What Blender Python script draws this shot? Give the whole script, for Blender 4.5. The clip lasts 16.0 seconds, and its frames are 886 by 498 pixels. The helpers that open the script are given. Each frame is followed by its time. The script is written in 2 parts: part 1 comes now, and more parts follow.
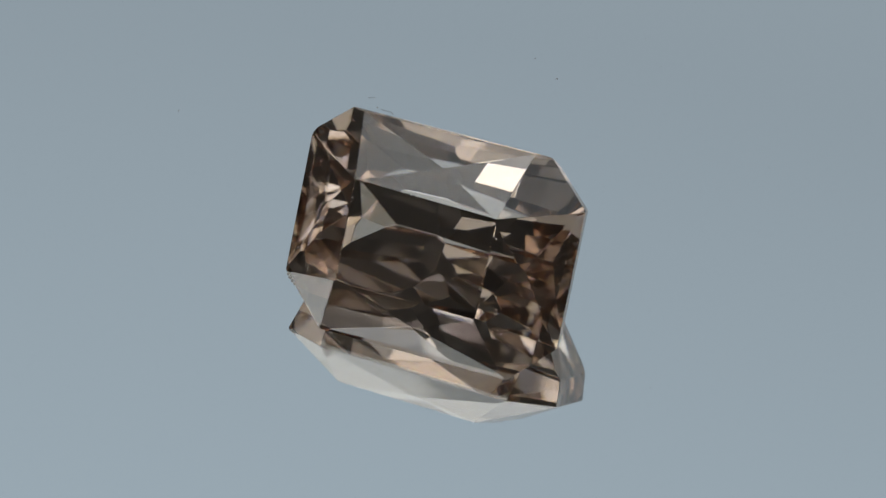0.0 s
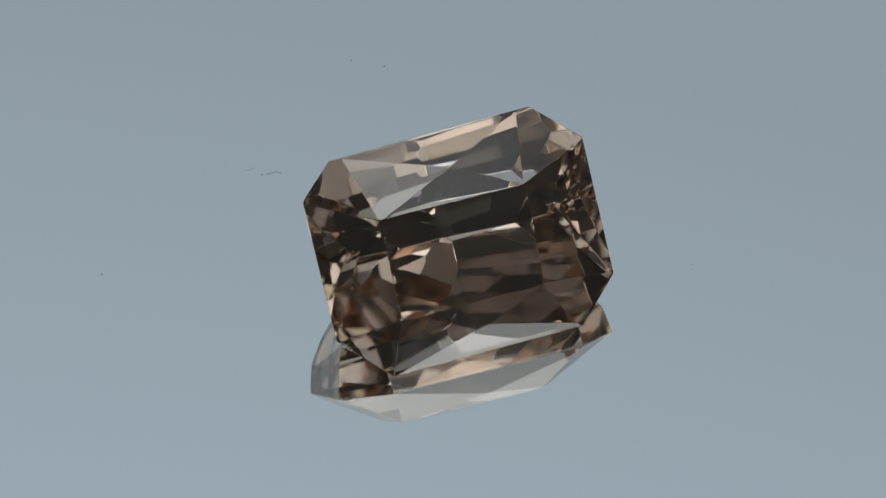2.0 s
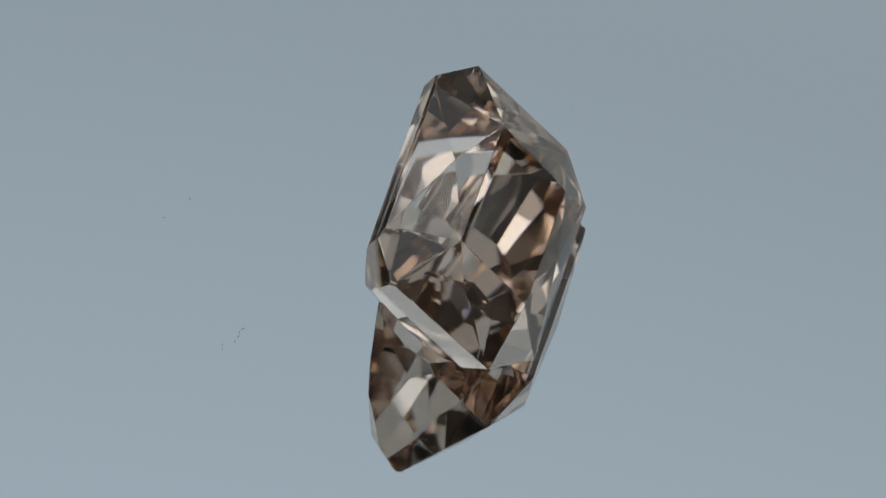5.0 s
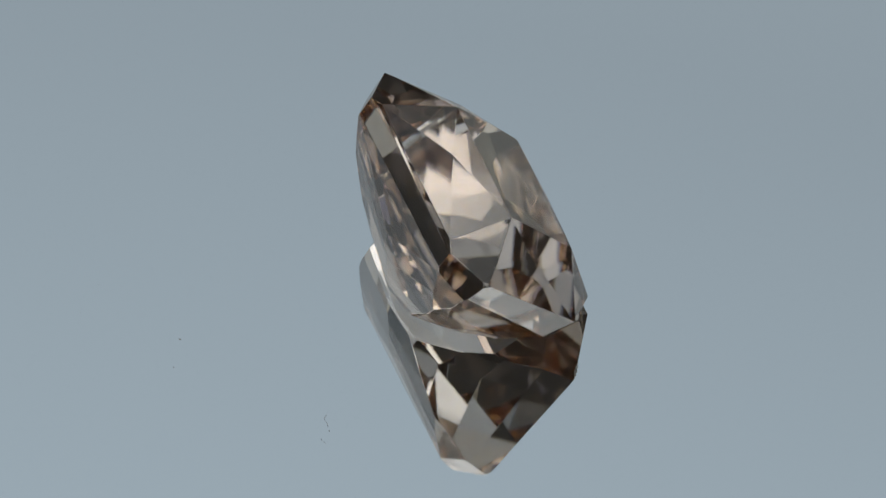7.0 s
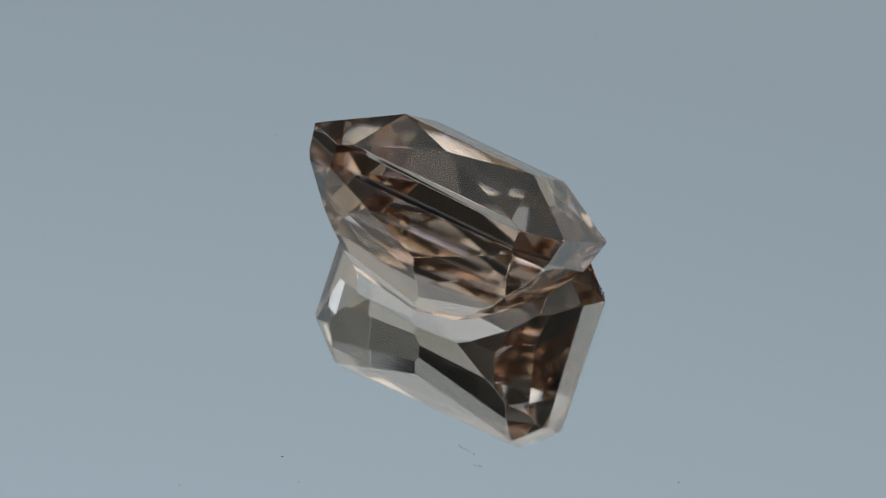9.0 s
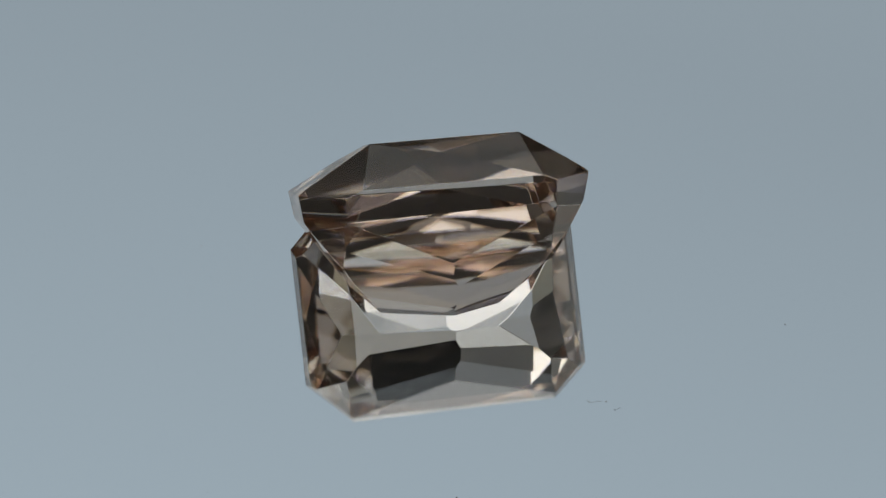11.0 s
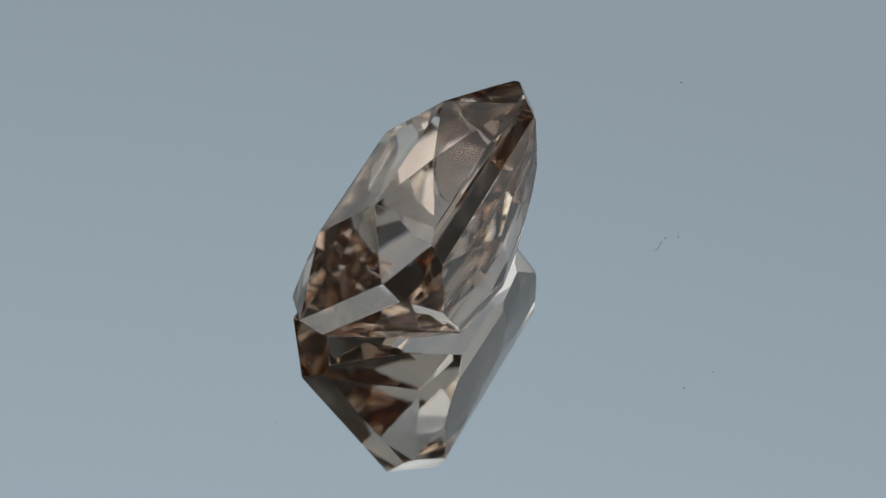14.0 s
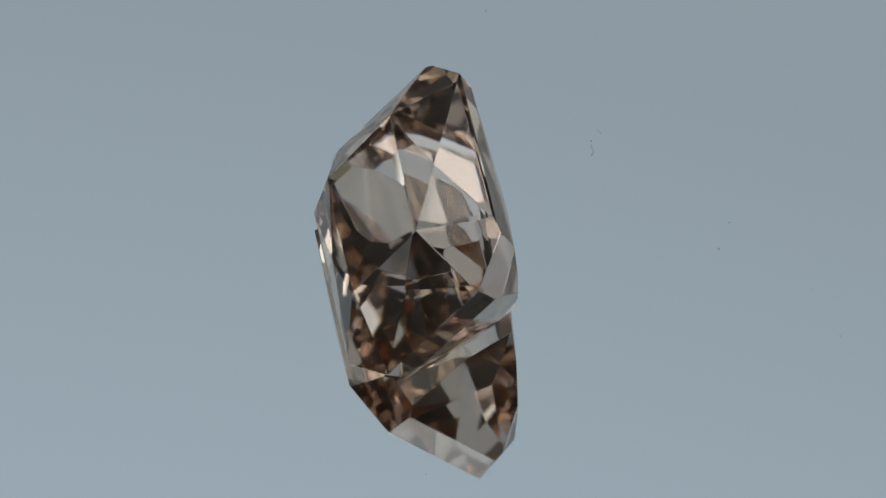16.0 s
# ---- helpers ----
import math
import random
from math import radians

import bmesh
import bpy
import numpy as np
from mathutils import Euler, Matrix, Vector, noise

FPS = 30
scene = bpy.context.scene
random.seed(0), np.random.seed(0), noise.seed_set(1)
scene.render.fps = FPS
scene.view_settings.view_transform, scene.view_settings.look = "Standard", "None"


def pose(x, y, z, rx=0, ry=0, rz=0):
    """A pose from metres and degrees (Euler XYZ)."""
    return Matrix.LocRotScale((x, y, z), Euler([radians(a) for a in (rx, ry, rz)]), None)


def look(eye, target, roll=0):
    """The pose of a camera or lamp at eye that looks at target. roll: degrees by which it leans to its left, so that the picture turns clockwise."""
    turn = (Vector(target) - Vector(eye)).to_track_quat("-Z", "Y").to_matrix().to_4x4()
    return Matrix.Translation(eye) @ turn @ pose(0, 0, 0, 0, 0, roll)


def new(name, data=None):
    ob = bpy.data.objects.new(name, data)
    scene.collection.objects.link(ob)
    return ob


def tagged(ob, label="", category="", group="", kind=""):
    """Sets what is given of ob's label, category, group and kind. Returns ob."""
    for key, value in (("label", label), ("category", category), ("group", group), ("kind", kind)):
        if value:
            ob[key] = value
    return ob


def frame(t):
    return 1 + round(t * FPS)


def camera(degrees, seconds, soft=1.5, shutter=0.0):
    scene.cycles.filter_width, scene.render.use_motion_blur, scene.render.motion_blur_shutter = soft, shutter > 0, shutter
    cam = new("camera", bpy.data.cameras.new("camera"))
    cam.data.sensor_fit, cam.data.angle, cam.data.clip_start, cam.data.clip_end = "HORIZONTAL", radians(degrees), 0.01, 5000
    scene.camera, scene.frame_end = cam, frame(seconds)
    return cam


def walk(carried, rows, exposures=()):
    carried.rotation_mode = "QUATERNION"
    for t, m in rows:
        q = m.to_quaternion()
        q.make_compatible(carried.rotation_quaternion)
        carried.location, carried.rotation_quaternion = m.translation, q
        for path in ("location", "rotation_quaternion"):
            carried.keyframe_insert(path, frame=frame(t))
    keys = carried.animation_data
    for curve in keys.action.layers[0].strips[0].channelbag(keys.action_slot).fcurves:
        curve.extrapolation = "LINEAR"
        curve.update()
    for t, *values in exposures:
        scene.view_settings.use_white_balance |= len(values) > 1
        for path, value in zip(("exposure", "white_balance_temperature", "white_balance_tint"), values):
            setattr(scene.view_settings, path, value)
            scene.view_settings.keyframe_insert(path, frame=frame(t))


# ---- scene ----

# One unit of the stone's plan in metres: the stone is 9 mm long.
U = 0.00178
ELEV = radians(52.29)            # the camera looks down by this much
DIST = 114.7 * U
TURN_RATE = 18.80               # degrees a second
TURN_START = -21.32             # degrees at the clip's start

# ---- camera: it stands still over the turning mirror ----
cam = camera(2 * math.degrees(math.atan(7.84 / 114.7)), 16.0, soft=1.25)
AIM = Vector((-0.036 * U, 0.0, 0.715 * U))
EYE = AIM + Vector((0.0, -DIST * math.cos(ELEV), DIST * math.sin(ELEV)))
EYE_POSE = look(EYE, AIM, -0.68)
walk(cam, [(0.0, EYE_POSE), (16.0, EYE_POSE)])

# ---- light: a soft grey-blue sky, panel lamps on both sides and behind ----
scene.cycles.max_bounces = 24
scene.cycles.glossy_bounces = 24
scene.cycles.transmission_bounces = 24
world = bpy.data.worlds.new("world")
world.use_nodes = True
wn, wl = world.node_tree.nodes, world.node_tree.links
sky_place = wn.new("ShaderNodeTexCoord")
sky_axes = wn.new("ShaderNodeVectorMath")      # height, a little lighter towards one side
sky_axes.operation = "DOT_PRODUCT"
sky_axes.inputs[1].default_value = (-0.12, 0.0, 1.0)
sky_ramp = wn.new("ShaderNodeValToRGB")
wl.new(sky_place.outputs["Generated"], sky_axes.inputs[0])
wl.new(sky_axes.outputs["Value"], sky_ramp.inputs[0])
for k, (z, colour) in enumerate(((0.0, (0.25, 0.275, 0.28)), (0.45, (0.385, 0.425, 0.435)), (0.77, (0.292, 0.347, 0.394)),
                                 (0.825, (0.358, 0.430, 0.488)), (0.90, (0.52, 0.60, 0.66)), (0.925, (0.92, 1.02, 1.07)), (0.96, (1.45, 1.56, 1.62)), (1.0, (1.6, 1.7, 1.76)))):
    stop = sky_ramp.color_ramp.elements[k] if k < 2 else sky_ramp.color_ramp.elements.new(z)
    stop.position, stop.color = z, (*colour, 1)
wl.new(sky_ramp.outputs[0], wn["Background"].inputs[0])
wn["Background"].inputs[1].default_value = 1.0
scene.world = world


# ---- materials ----
def material(name):
    m = bpy.data.materials.new(name)
    m.use_nodes = True
    t = m.node_tree
    t.nodes.clear()
    out = t.nodes.new("ShaderNodeOutputMaterial")
    return m, t.nodes, t.links, out


def gem_material(name, lines, rough):
    """Clear smoky brown stone of high, doubled refraction: each meeting with a facet takes some of the blue away.
    Fine polishing lines along the stone's length tilt the surface by a little."""
    m, n, l, out = material(name)
    place = n.new("ShaderNodeTexCoord")
    stretch = n.new("ShaderNodeMapping")
    stretch.inputs["Scale"].default_value = (0.16 / U, 1 / U, 1 / U)
    tex = n.new("ShaderNodeTexNoise")
    tex.inputs["Scale"].default_value = 5.0
    tex.inputs["Detail"].default_value = 1.0
    centre = n.new("ShaderNodeVectorMath")
    centre.operation = "SUBTRACT"
    centre.inputs[1].default_value = (0.5, 0.5, 0.5)
    tilt = n.new("ShaderNodeVectorMath")
    tilt.operation = "MULTIPLY"
    tilt.inputs[1].default_value = (0.25 * lines, lines, lines)
    flat = n.new("ShaderNodeNewGeometry")
    add = n.new("ShaderNodeVectorMath")
    add.operation = "ADD"
    unit = n.new("ShaderNodeVectorMath")
    unit.operation = "NORMALIZE"
    l.new(place.outputs["Object"], stretch.inputs["Vector"])
    l.new(stretch.outputs[0], tex.inputs["Vector"])
    l.new(tex.outputs["Color"], centre.inputs[0])
    l.new(centre.outputs[0], tilt.inputs[0])
    l.new(tilt.outputs[0], add.inputs[0])
    l.new(flat.outputs["Normal"], add.inputs[1])
    l.new(add.outputs[0], unit.inputs[0])
    # the warm, green and blue parts of the light are bent by a little more in turn
    layers = []
    for ior, colour in ((1.878, (1.0, 0.80, 0.63, 1)), (1.91, (0.885, 0.925, 0.775, 1)), (1.952, (0.80, 0.80, 1.0, 1))):
        g = n.new("ShaderNodeBsdfGlass")
        g.inputs["Color"].default_value = colour
        g.inputs["IOR"].default_value = ior
        g.inputs["Roughness"].default_value = rough
        l.new(unit.outputs[0], g.inputs["Normal"])
        layers.append(g)
    pair = n.new("ShaderNodeMixShader")
    l.new(layers[0].outputs[0], pair.inputs[1])
    l.new(layers[1].outputs[0], pair.inputs[2])
    mix = n.new("ShaderNodeMixShader")
    mix.inputs[0].default_value = 1 / 3
    l.new(pair.outputs[0], mix.inputs[1])
    l.new(layers[2].outputs[0], mix.inputs[2])
    l.new(mix.outputs[0], out.inputs[0])
    return m


def mirror_material():
    m, n, l, out = material("mirror_silver")
    g = n.new("ShaderNodeBsdfGlossy")
    g.inputs["Color"].default_value = (0.90, 0.92, 0.92, 1)
    g.inputs["Roughness"].default_value = 0.035
    l.new(g.outputs[0], out.inputs[0])
    return m


def matte_material(name, colour, scale, rough=0.8):
    m, n, l, out = material(name)
    p = n.new("ShaderNodeBsdfPrincipled")
    tex = n.new("ShaderNodeTexNoise")
    tex.inputs["Scale"].default_value = scale
    tex.inputs["Detail"].default_value = 6
    ramp = n.new("ShaderNodeValToRGB")
    ramp.color_ramp.elements[0].color = (*[c * 0.75 for c in colour], 1)
    ramp.color_ramp.elements[1].color = (*[min(1, c * 1.25) for c in colour], 1)
    l.new(tex.outputs["Fac"], ramp.inputs[0])
    l.new(ramp.outputs[0], p.inputs["Base Color"])
    p.inputs["Roughness"].default_value = rough
    bump = n.new("ShaderNodeBump")
    bump.inputs["Strength"].default_value = 0.15
    bump.inputs["Distance"].default_value = 0.0005
    l.new(tex.outputs["Fac"], bump.inputs["Height"])
    l.new(bump.outputs[0], p.inputs["Normal"])
    l.new(p.outputs[0], out.inputs[0])
    return m


def lamp_material(name, colour, strength):
    m, n, l, out = material(name)
    e = n.new("ShaderNodeEmission")
    e.inputs[0].default_value = (*colour, 1)
    e.inputs[1].default_value = strength
    l.new(e.outputs[0], out.inputs[0])
    return m


GEM = gem_material("smoky_brown_gem", 0.004, 0.0)
LINED_GEM = gem_material("lined_smoky_brown_gem", 0.006, 0.022)
SILVER = mirror_material()
CLOTH = matte_material("dark_grey_cloth", (0.19, 0.186, 0.18), 900, 0.95)
VELVET = matte_material("black_velvet", (0.008, 0.008, 0.008), 900, 1.0)
PALE = matte_material("pale_grey_cloth", (0.78, 0.78, 0.77), 900, 0.95)
FROST = matte_material("chipped_gem", (0.62, 0.58, 0.54), 6000, 0.6)
TABLE = matte_material("dark_tabletop", (0.05, 0.045, 0.042), 60, 0.5)
EDGE = matte_material("ground_glass_edge", (0.30, 0.36, 0.34), 400, 0.4)
DUST = matte_material("dust", (0.4, 0.39, 0.37), 3000, 0.9)
CASE = matte_material("black_plastic", (0.03, 0.03, 0.03), 500, 0.5)
LAMP = lamp_material("lamp_diffuser", (0.93, 1.0, 1.02), 1.8)
KEY_LAMP = lamp_material("key_lamp_diffuser", (0.93, 1.0, 1.02), 2.3)
SOFT_LAMP = lamp_material("soft_lamp_diffuser", (0.95, 1.0, 0.97), 0.6)
DIM_LAMP = lamp_material("dim_lamp_diffuser", (0.93, 1.0, 1.02), 1.4)


def part(name, bm, mat, parent, label=""):
    me = bpy.data.meshes.new(name)
    bm.to_mesh(me)
    bm.free()
    me.materials.append(mat)
    ob = new(name, me)
    ob.parent = parent
    return tagged(ob, label)


# ---- setting: dark table, with unseen cloths added round it to shape the light ----
def tabletop():
    bm = bmesh.new()
    bmesh.ops.create_cube(bm, size=1, matrix=Matrix.Translation((0, 0, -0.029)) @ Matrix.Diagonal((1.6, 1.6, 0.03, 1)))
    bmesh.ops.bevel(bm, geom=bm.edges[:], offset=0.003, segments=2, affect="EDGES")
    tagged(part("tabletop", bm, TABLE, None), "dark tabletop under the turning mirror", "tabletop", kind="structure")


def cloth(name, azimuth0, azimuth1, radius, z0, z1, lean, mat, label):
    """An upright sheet of cloth bent round the table, of some thickness."""
    bm = bmesh.new()
    rings = []
    steps = 28
    for i in range(steps + 1):
        a = radians(azimuth0 + (azimuth1 - azimuth0) * i / steps)
        fold = 0.006 * math.sin(i * 1.9)
        ring = []
        for r, z in ((radius + fold, z0), (radius - lean + fold, z1), (radius - lean + fold + 0.004, z1), (radius + fold + 0.004, z0)):
            ring.append(bm.verts.new((r * math.sin(a), r * math.cos(a), z)))
        rings.append(ring)
    for p, q in zip(rings, rings[1:]):
        for k in range(4):
            bm.faces.new((p[k], q[k], q[(k + 1) % 4], p[(k + 1) % 4]))
    bm.faces.new(rings[0])
    bm.faces.new(rings[-1])
    bmesh.ops.recalc_face_normals(bm, faces=bm.faces[:])
    tagged(part(name, bm, mat, None), label, "cloth", kind="structure")


tabletop()
# unseen dark cloths, added to keep sky light off the stone's back and sides
cloth("unseen_cloth", 100, 260, 0.62, -0.014, 0.95, 0.12, CLOTH, "unseen dark grey cloth added behind the camera to block light")
cloth("unseen_cloth", 32, 100, 0.60, -0.014, 0.23, 0.0, CLOTH, "low unseen dark grey cloth added beside the table to block light")
cloth("unseen_cloth", 260, 332, 0.60, -0.014, 0.46, 0.0, CLOTH, "unseen dark grey cloth added beside the table to block light")
# pale strips out of view, added as reflectors to lighten the stone's facets
cloth("unseen_cloth", -34, -7.5, 0.62, -0.014, 0.16, 0.0, PALE, "unseen pale grey cloth added on the far side to lighten reflections")
cloth("unseen_cloth", 24, 36, 0.62, -0.014, 0.16, 0.0, PALE, "unseen pale grey cloth added on the far side to lighten reflections")
cloth("unseen_cloth", -14, 30, 0.66, -0.014, 0.165, 0.0, VELVET, "black velvet seen through the gap in the pale cloth")


# ---- lamps ----
def panel_lamp(azimuth, elevation, distance, wide, high, light):
    """A small lamp on a stand that stands on the table and faces the stone."""
    a, e = radians(azimuth), radians(elevation)
    at = Vector((math.sin(a) * math.cos(e), math.cos(a) * math.cos(e), math.sin(e))) * distance
    foot = Vector((at.x * 1.07, at.y * 1.07, -0.014))
    ob = new("panel_lamp")
    tagged(ob, ("wide dim" if wide > 0.2 else "small bright") + " white panel lamp in a black case on a stand", "lamp", "lamps round the table")
    ob.location = foot
    face = Matrix.Translation(-foot) @ look(at, (0, 0, 0))
    bm = bmesh.new()
    bmesh.ops.create_cube(bm, size=1, matrix=Matrix.Diagonal((wide, high, 0.004, 1)))
    bmesh.ops.bevel(bm, geom=bm.edges[:], offset=0.001, segments=1, affect="EDGES")
    bm.transform(face)
    part("diffuser", bm, light, ob, "glowing white diffuser")
    bm = bmesh.new()
    bmesh.ops.create_cube(bm, size=1, matrix=Matrix.Translation((0, 0, 0.017)) @ Matrix.Diagonal((wide + 0.012, high + 0.012, 0.025, 1)))
    bmesh.ops.bevel(bm, geom=bm.edges[:], offset=0.004, segments=2, affect="EDGES")
    bm.transform(face)
    part("case", bm, CASE, ob)
    tall = at.z + 0.014
    bm = bmesh.new()
    bmesh.ops.create_cone(bm, cap_ends=True, segments=20, radius1=0.005, radius2=0.005, depth=tall, matrix=Matrix.Translation((0, 0, tall / 2)))
    part("pole", bm, CASE, ob)
    bm = bmesh.new()
    bmesh.ops.create_cone(bm, cap_ends=True, segments=48, radius1=0.045, radius2=0.04, depth=0.012, matrix=Matrix.Translation((0, 0, 0.006)))
    bmesh.ops.bevel(bm, geom=bm.edges[:], offset=0.002, segments=2, affect="EDGES")
    part("base", bm, CASE, ob)
    return ob


panel_lamp(-100, 33, 0.5, 0.07, 0.12, KEY_LAMP)
panel_lamp(100.5, 35, 0.5, 0.088, 0.15, LAMP)
panel_lamp(-107, 45, 0.56, 0.22, 0.27, SOFT_LAMP)
panel_lamp(109, 41, 0.56, 0.22, 0.29, SOFT_LAMP)
panel_lamp(148, 44, 0.5, 0.075, 0.10, LAMP)
panel_lamp(-148, 46, 0.5, 0.075, 0.10, DIM_LAMP)
panel_lamp(-122, 61.5, 0.5, 0.11, 0.064, DIM_LAMP)


# ---- mirror turntable ----
def turntable():
    base = new("mirror_turntable")
    tagged(base, "round silvered mirror plate turning under the stone", "mirror")
    bm = bmesh.new()
    bmesh.ops.create_circle(bm, cap_ends=True, segments=128, radius=0.0795)
    part("mirror_face", bm, SILVER, base, "bright silvered mirror surface")
    bm = bmesh.new()
    bmesh.ops.create_cone(bm, cap_ends=True, segments=128, radius1=0.08, radius2=0.08, depth=0.004,
                          matrix=Matrix.Translation((0, 0, -0.0025)))
    part("mirror_edge", bm, EDGE, base, "ground glass rim of the mirror")
    bm = bmesh.new()
    bmesh.ops.create_cone(bm, cap_ends=True, segments=96, radius1=0.065, radius2=0.065, depth=0.0095,
                          matrix=Matrix.Translation((0, 0, -0.00925)))
    part("turning_base", bm, CASE, base, "black plastic turning base")
    return base


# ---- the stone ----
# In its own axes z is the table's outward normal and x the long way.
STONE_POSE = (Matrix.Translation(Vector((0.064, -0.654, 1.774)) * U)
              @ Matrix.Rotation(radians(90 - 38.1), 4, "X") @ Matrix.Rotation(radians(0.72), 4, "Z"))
# Each facet is cut at an azimuth and an elevation of its outward normal, at a distance from the middle.
# table and crown
CROWN = ((80.50, 54.60, 1.2860), (91.40, 42.80, 1.4480), (-0.38, 66.97, 1.2043), (10.50, 60.30, 1.3530), (90.00, 66.00, 1.1010),
         (4.80, 56.60, 1.4430), (55.06, 52.67, 1.4993), (124.27, 51.57, 1.5953), (98.81, 52.78, 1.3131), (-89.75, 70.94, 1.0623),
         (-82.41, 63.62, 1.2020), (-33.20, 62.80, 1.3900), (-5.01, 64.15, 1.2641), (174.13, 56.76, 1.5004), (181.03, 61.15, 1.3823),
         (179.74, 89.88, 0.7975), (-176.30, 58.50, 1.4510), (-141.61, 56.65, 1.5983), (-96.64, 63.19, 1.2005), (-89.40, 55.60, 1.3290),
         (175.30, 55.70, 1.5330), (176.18, 54.43, 1.5517), (177.92, 52.81, 1.5890))
# one corner of the outline, worn round
WORN_CORNER = ((149.60, 12.10, 2.8090), (147.60, 27.80, 2.5370), (153.70, 36.50, 2.3110), (151.70, 46.80, 1.9750), (163.70, 12.90, 2.7500),
               (162.10, 28.70, 2.4860), (158.50, -5.10, 2.8570), (157.40, 5.70, 2.8520))
# girdle and the steep band under it
GIRDLE_CUTS = ((-89.28, -18.03, 1.8687), (90.93, -22.91, 1.8591), (91.42, 0.04, 1.9768), (45.86, -15.07, 2.5752), (0.80, -8.00, 2.5170),
               (-45.54, -9.42, 2.6506), (-134.40, -11.80, 2.5300), (135.24, -20.17, 2.6188), (-177.95, -13.83, 2.4477))
# clipped corners and ends under the girdle
CORNER_CUTS = ((46.56, -38.68, 2.3341), (134.61, -41.01, 2.3148), (-45.50, -40.80, 2.3104), (-134.90, -33.80, 2.3590), (-0.40, -32.20, 2.3300),
               (-178.20, -28.80, 2.3420))
# scissor tiers of one long side
LONG_CUTS = ((91.40, -40.00, 1.7100), (84.86, -47.23, 1.7372), (97.30, -46.58, 1.7449), (81.70, -51.00, 1.7680), (101.60, -50.20, 1.7970),
             (77.37, -57.36, 1.8996), (105.66, -55.38, 1.8912))
# scissor tiers of the long side that lies down
LOW_CUTS = ((-90.40, -38.60, 1.7430), (-96.71, -37.88, 1.7893), (-84.43, -42.05, 1.7489), (-103.79, -48.60, 1.8381), (-81.10, -48.30, 1.8370),
            (-103.64, -64.25, 2.1671), (-76.45, -63.56, 2.1366))
# scissor tiers of the ends
END_CUTS = ((5.56, -38.11, 2.3344), (-6.60, -36.60, 2.3300), (7.50, -45.30, 2.3550), (-8.70, -43.10, 2.3580), (178.00, -40.90, 2.2960),
            (-174.13, -41.76, 2.3194), (168.53, -54.98, 2.2903), (-169.81, -52.86, 2.3180))


def cut_stone(cuts):
    """A block cut down facet by facet."""
    bm = bmesh.new()
    bmesh.ops.create_cube(bm, size=8.0)
    for azimuth, elevation, distance in cuts:
        a, e = radians(azimuth), radians(elevation)
        n = Vector((math.cos(a) * math.cos(e), math.sin(a) * math.cos(e), math.sin(e)))
        if all(n.dot(v.co) < distance + 1e-5 for v in bm.verts):
            continue
        made = bmesh.ops.bisect_plane(bm, geom=bm.verts[:] + bm.edges[:] + bm.faces[:], dist=1e-6, plane_co=n * distance, plane_no=n, clear_outer=True)
        rim = [x for x in made["geom_cut"] if isinstance(x, bmesh.types.BMEdge)]
        bmesh.ops.contextual_create(bm, geom=rim)
    bmesh.ops.remove_doubles(bm, verts=bm.verts[:], dist=0.012)
    bmesh.ops.recalc_face_normals(bm, faces=bm.faces[:])
    return bm


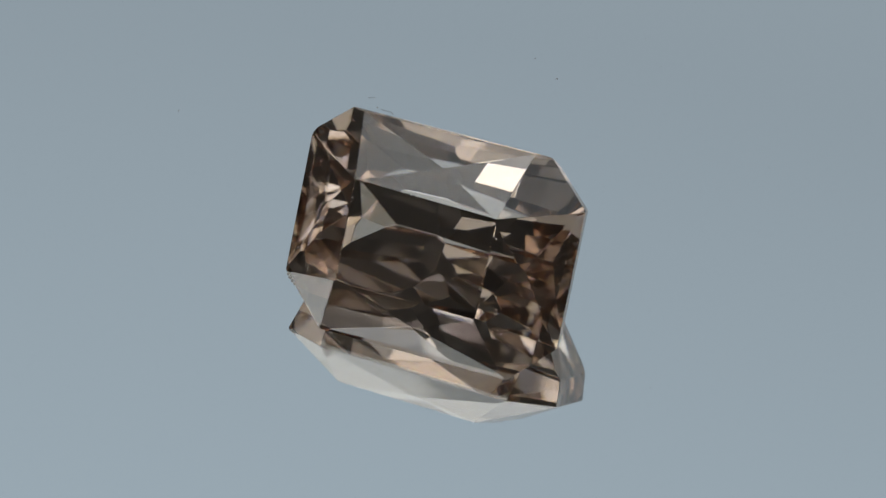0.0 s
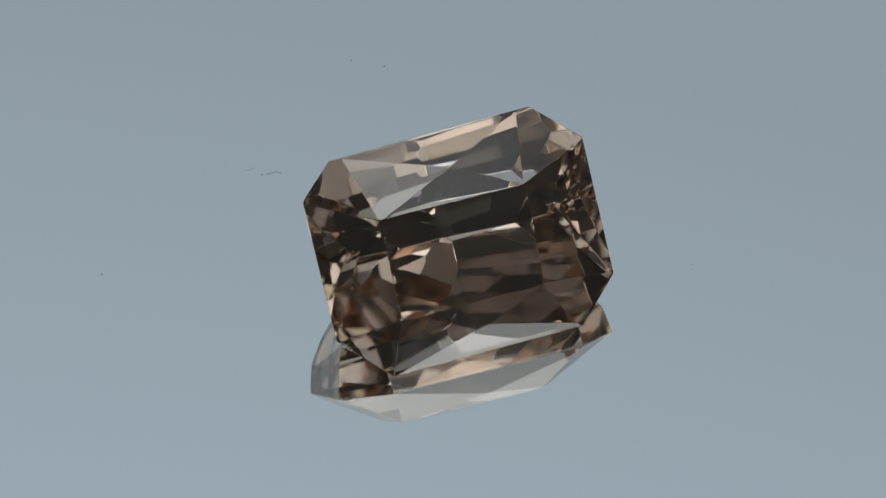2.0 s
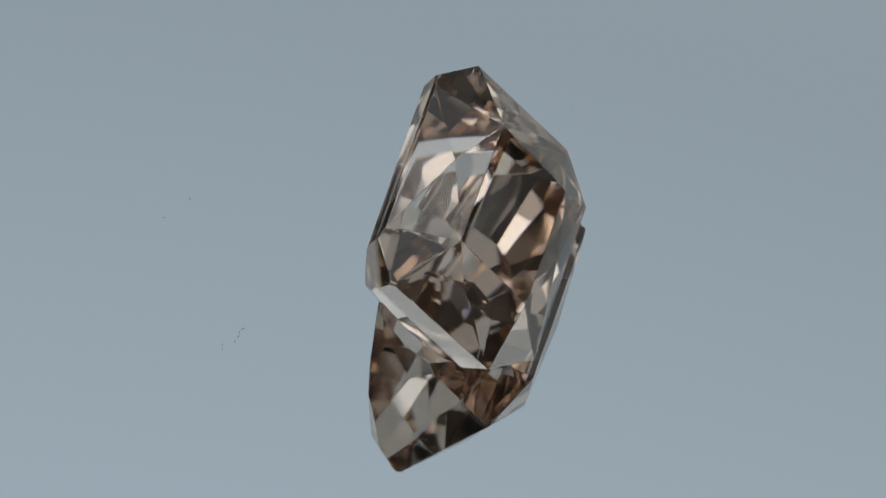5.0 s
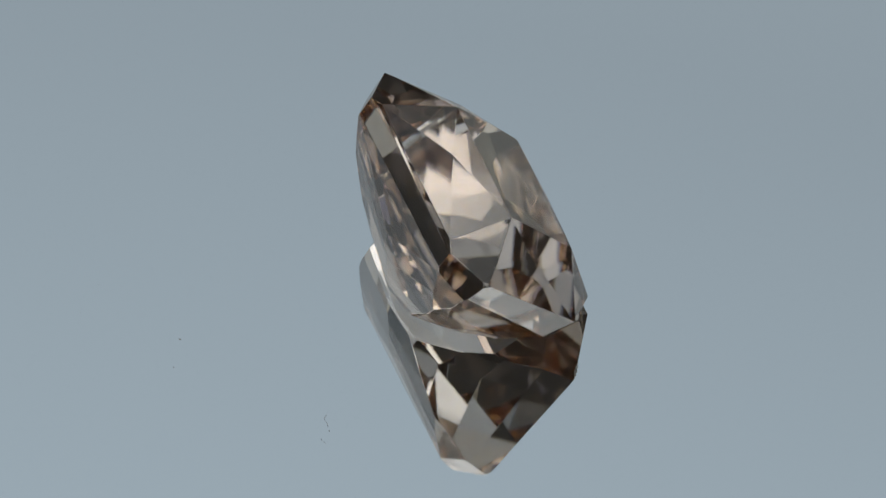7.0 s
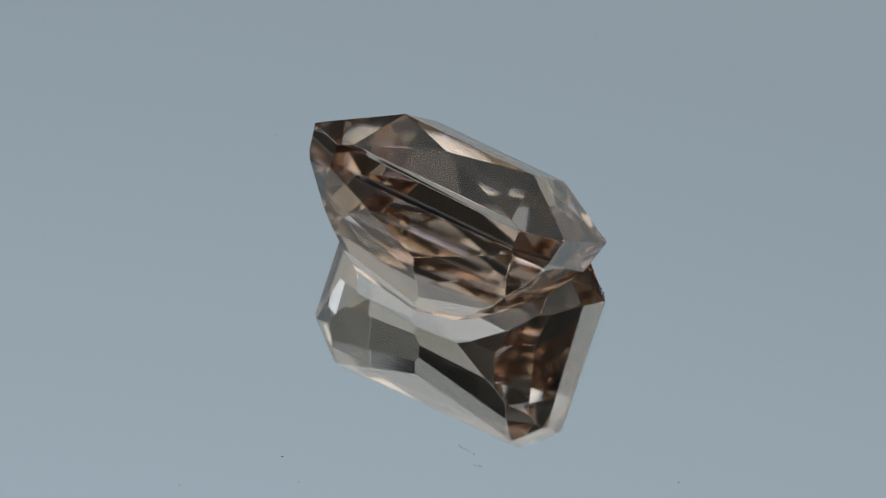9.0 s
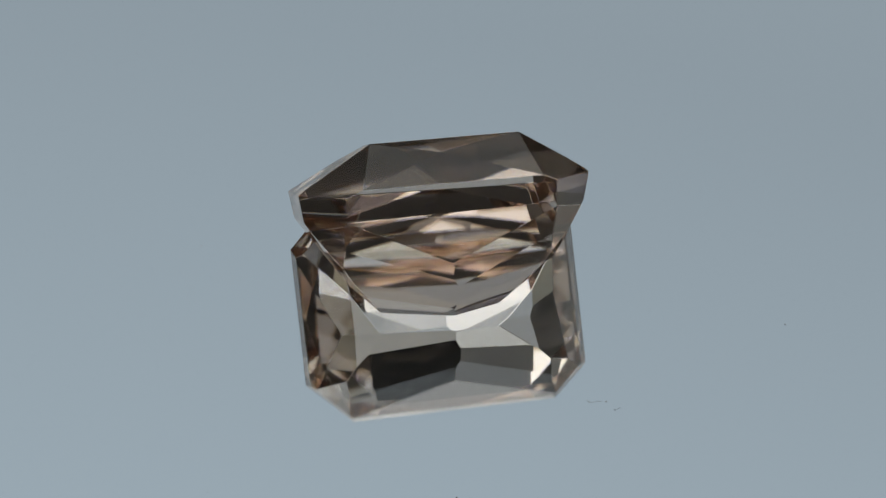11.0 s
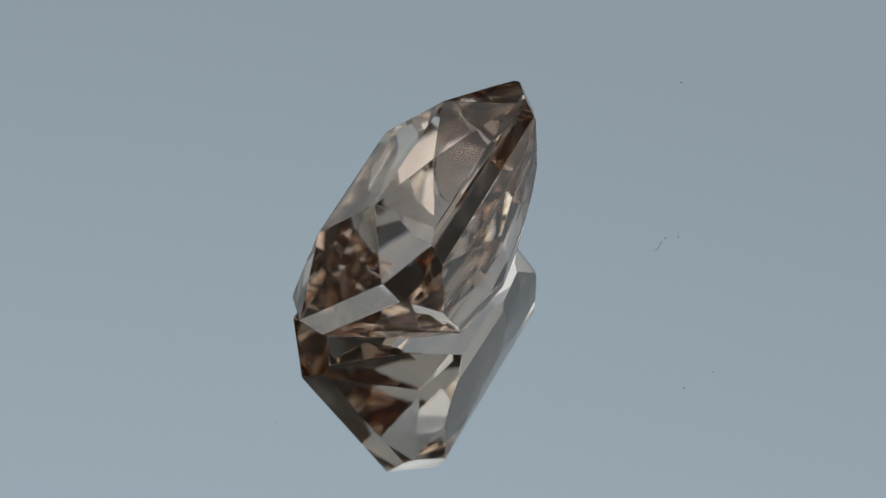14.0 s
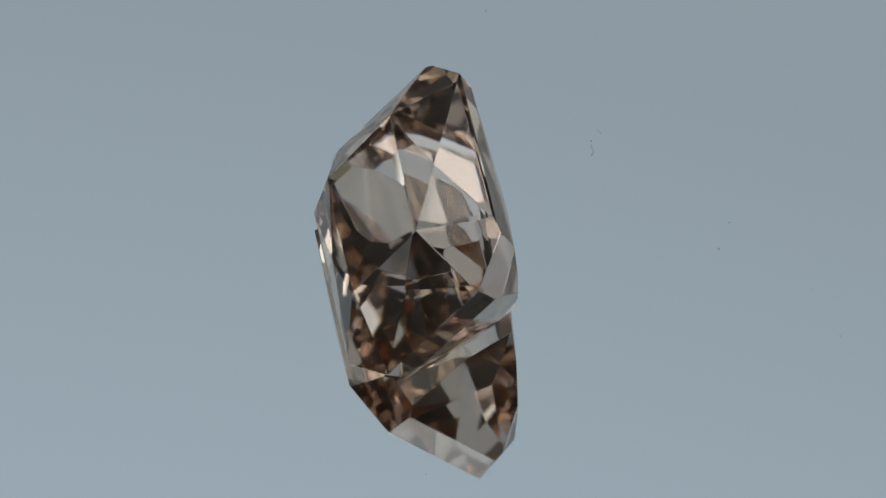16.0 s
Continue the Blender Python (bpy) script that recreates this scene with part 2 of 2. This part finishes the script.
def gemstone():
    bm = cut_stone(CROWN + WORN_CORNER + GIRDLE_CUTS + CORNER_CUTS + LONG_CUTS + LOW_CUTS + END_CUTS)
    bm.transform(Matrix.Scale(U, 4))
    worn = bmesh.ops.bevel(bm, geom=bm.edges[:], offset=0.009 * U, segments=1, affect="EDGES", clamp_overlap=True)["faces"]
    worn = set(f for f in worn if f.is_valid)
    bm.normal_update()
    # let the lowest point touch the mirror
    low = min((STONE_POSE @ v.co).z for v in bm.verts)
    ob = new("gemstone")
    tagged(ob, "smoky brown scissor-cut gemstone lying tilted on the mirror", "gemstone")
    edges = bmesh.new()
    for f in worn:
        edges.faces.new([edges.verts.new(v.co) for v in f.verts])
    part("worn_edges", edges, GEM, ob, "thin worn edges between the facets")
    for f in bm.faces:
        if f in worn:
            continue
        if f.normal.z > 0.995:
            name = "table_facet"
        elif f.normal.z > 0.15:
            name = "crown_facet"
        elif f.normal.z > -0.42:
            name = "girdle_facet"
        else:
            name = "pavilion_facet"
        fb = bmesh.new()
        fb.faces.new([fb.verts.new(v.co) for v in f.verts])
        part(name, fb, LINED_GEM if name == "pavilion_facet" else GEM, ob)
    bm.free()
    # a chip on the edge of one clipped corner, and fine nicks along some edges
    rng = random.Random(9)
    a, b, tip = Vector((-2.50, -1.21, 0.13)), Vector((-1.65, -2.06, 0.22)), Vector((-2.56, 1.32, 0.0))
    far_a, far_b = Vector((2.53, 1.25, 0.0)), Vector((1.83, -2.01, 0.22))
    chip = bmesh.new()
    for f, r in ((0.06, 0.045), (0.12, 0.06), (0.18, 0.05), (0.23, 0.035)):
        c = a.lerp(b, f) + Vector((0.012, 0.012, 0.0))
        m = Matrix.Translation(c * U) @ Matrix.Rotation(rng.uniform(0, 3), 4, "Z") @ Matrix.Diagonal((r * U, r * 0.8 * U, r * 0.45 * U, 1))
        for v in bmesh.ops.create_icosphere(chip, subdivisions=1, radius=1, matrix=m)["verts"]:
            v.co += Vector([rng.uniform(-0.3, 0.3) * r * U for _ in range(3)]) * 0.6
    part("chip", chip, FROST, ob, "frosted chip on the stone's edge")
    nicks = bmesh.new()
    corners = [Vector((sx * 1.30 - 0.122, sy * 0.926 - 0.009, 0.797)) for sx, sy in ((-1, 1), (1, 1), (1, -1), (-1, -1))]
    edged = [(corners[0], corners[1], 22), (corners[1], corners[2], 5), (corners[3], corners[0], 7), (corners[0], tip, 6), (corners[1], far_a, 5),
             (a, tip, 5), (b, far_b, 6)]
    for a, b, count in edged:
        for k in range(count):
            f = rng.betavariate(2, 2)
            r = rng.uniform(0.004, 0.010)
            m = Matrix.Translation((a.lerp(b, f) * (1 - rng.uniform(0.0, 0.006))) * U) @ Matrix.Diagonal((r * U * rng.uniform(0.8, 2), r * U, r * 0.5 * U, 1))
            bmesh.ops.create_icosphere(nicks, subdivisions=1, radius=1, matrix=m)
    tagged(part("nicks", nicks, FROST, ob, "fine frosted nicks along the stone's edges"), kind="stuff")
    return ob, low


MIRROR = turntable()
STONE, LOW = gemstone()
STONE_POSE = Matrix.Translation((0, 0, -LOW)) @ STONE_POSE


def dust():
    """Specks and a thin fibre lying on the mirror."""
    rng = random.Random(4)
    bm = bmesh.new()
    spots = [(-0.22, 5.20), (2.0, 5.83), (-2.50, 3.12), (1.52, 6.34), (2.62, 6.62), (0.32, 4.89), (-5.85, 1.79), (4.26, -1.10)]
    spots += [(rng.uniform(-7, 7), rng.uniform(-7, 7)) for _ in range(10)]
    for k, (x, y) in enumerate(spots):
        r = (rng.uniform(0.008, 0.014) if k < 8 else rng.uniform(0.003, 0.006)) * U
        a = rng.uniform(0, 6.28)
        m = (Matrix.Translation((x * U, y * U, 0.25 * r)) @ Matrix.Rotation(a, 4, "Z")
             @ Matrix.Diagonal((r * rng.uniform(0.8, 1.8), r * rng.uniform(0.5, 0.9), r * 0.5, 1)))
        made = bmesh.ops.create_icosphere(bm, subdivisions=1, radius=1, matrix=m)
        for v in made["verts"]:
            v.co.x += rng.uniform(-0.25, 0.25) * r
            v.co.y += rng.uniform(-0.25, 0.25) * r
    for x0, y0, x1, y1, bend in ((-2.17, 3.05, -2.42, 3.14, 0.03), (-2.62, 3.30, -2.74, 3.30, 0.02)):
        rings = []
        for i in range(9):
            f = i / 8
            c = Vector((x0 + (x1 - x0) * f + bend * math.sin(3.1 * f), y0 + (y1 - y0) * f + bend * math.sin(5 * f), 0.012)) * U
            w = 0.0022 * U
            rings.append([bm.verts.new(c + Vector(o) * w) for o in ((1, 1, -0.7), (-1, -1, -0.7), (0, 0, 0.9))])
        for p, q in zip(rings, rings[1:]):
            for k in range(3):
                bm.faces.new((p[k], p[(k + 1) % 3], q[(k + 1) % 3], q[k]))
    bmesh.ops.recalc_face_normals(bm, faces=bm.faces[:])
    return tagged(part("dust", bm, DUST, None), "fine dark dust and a fibre on the mirror", "dust", kind="stuff")


SPECKS = dust()


def turn(t):
    return Matrix.Rotation(radians(TURN_START + TURN_RATE * t), 4, "Z")


def motions():
    times = [0.5 * i for i in range(33)]
    walk(MIRROR, [(t, turn(t)) for t in times])
    walk(SPECKS, [(t, turn(t)) for t in times])
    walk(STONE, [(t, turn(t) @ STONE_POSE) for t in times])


motions()
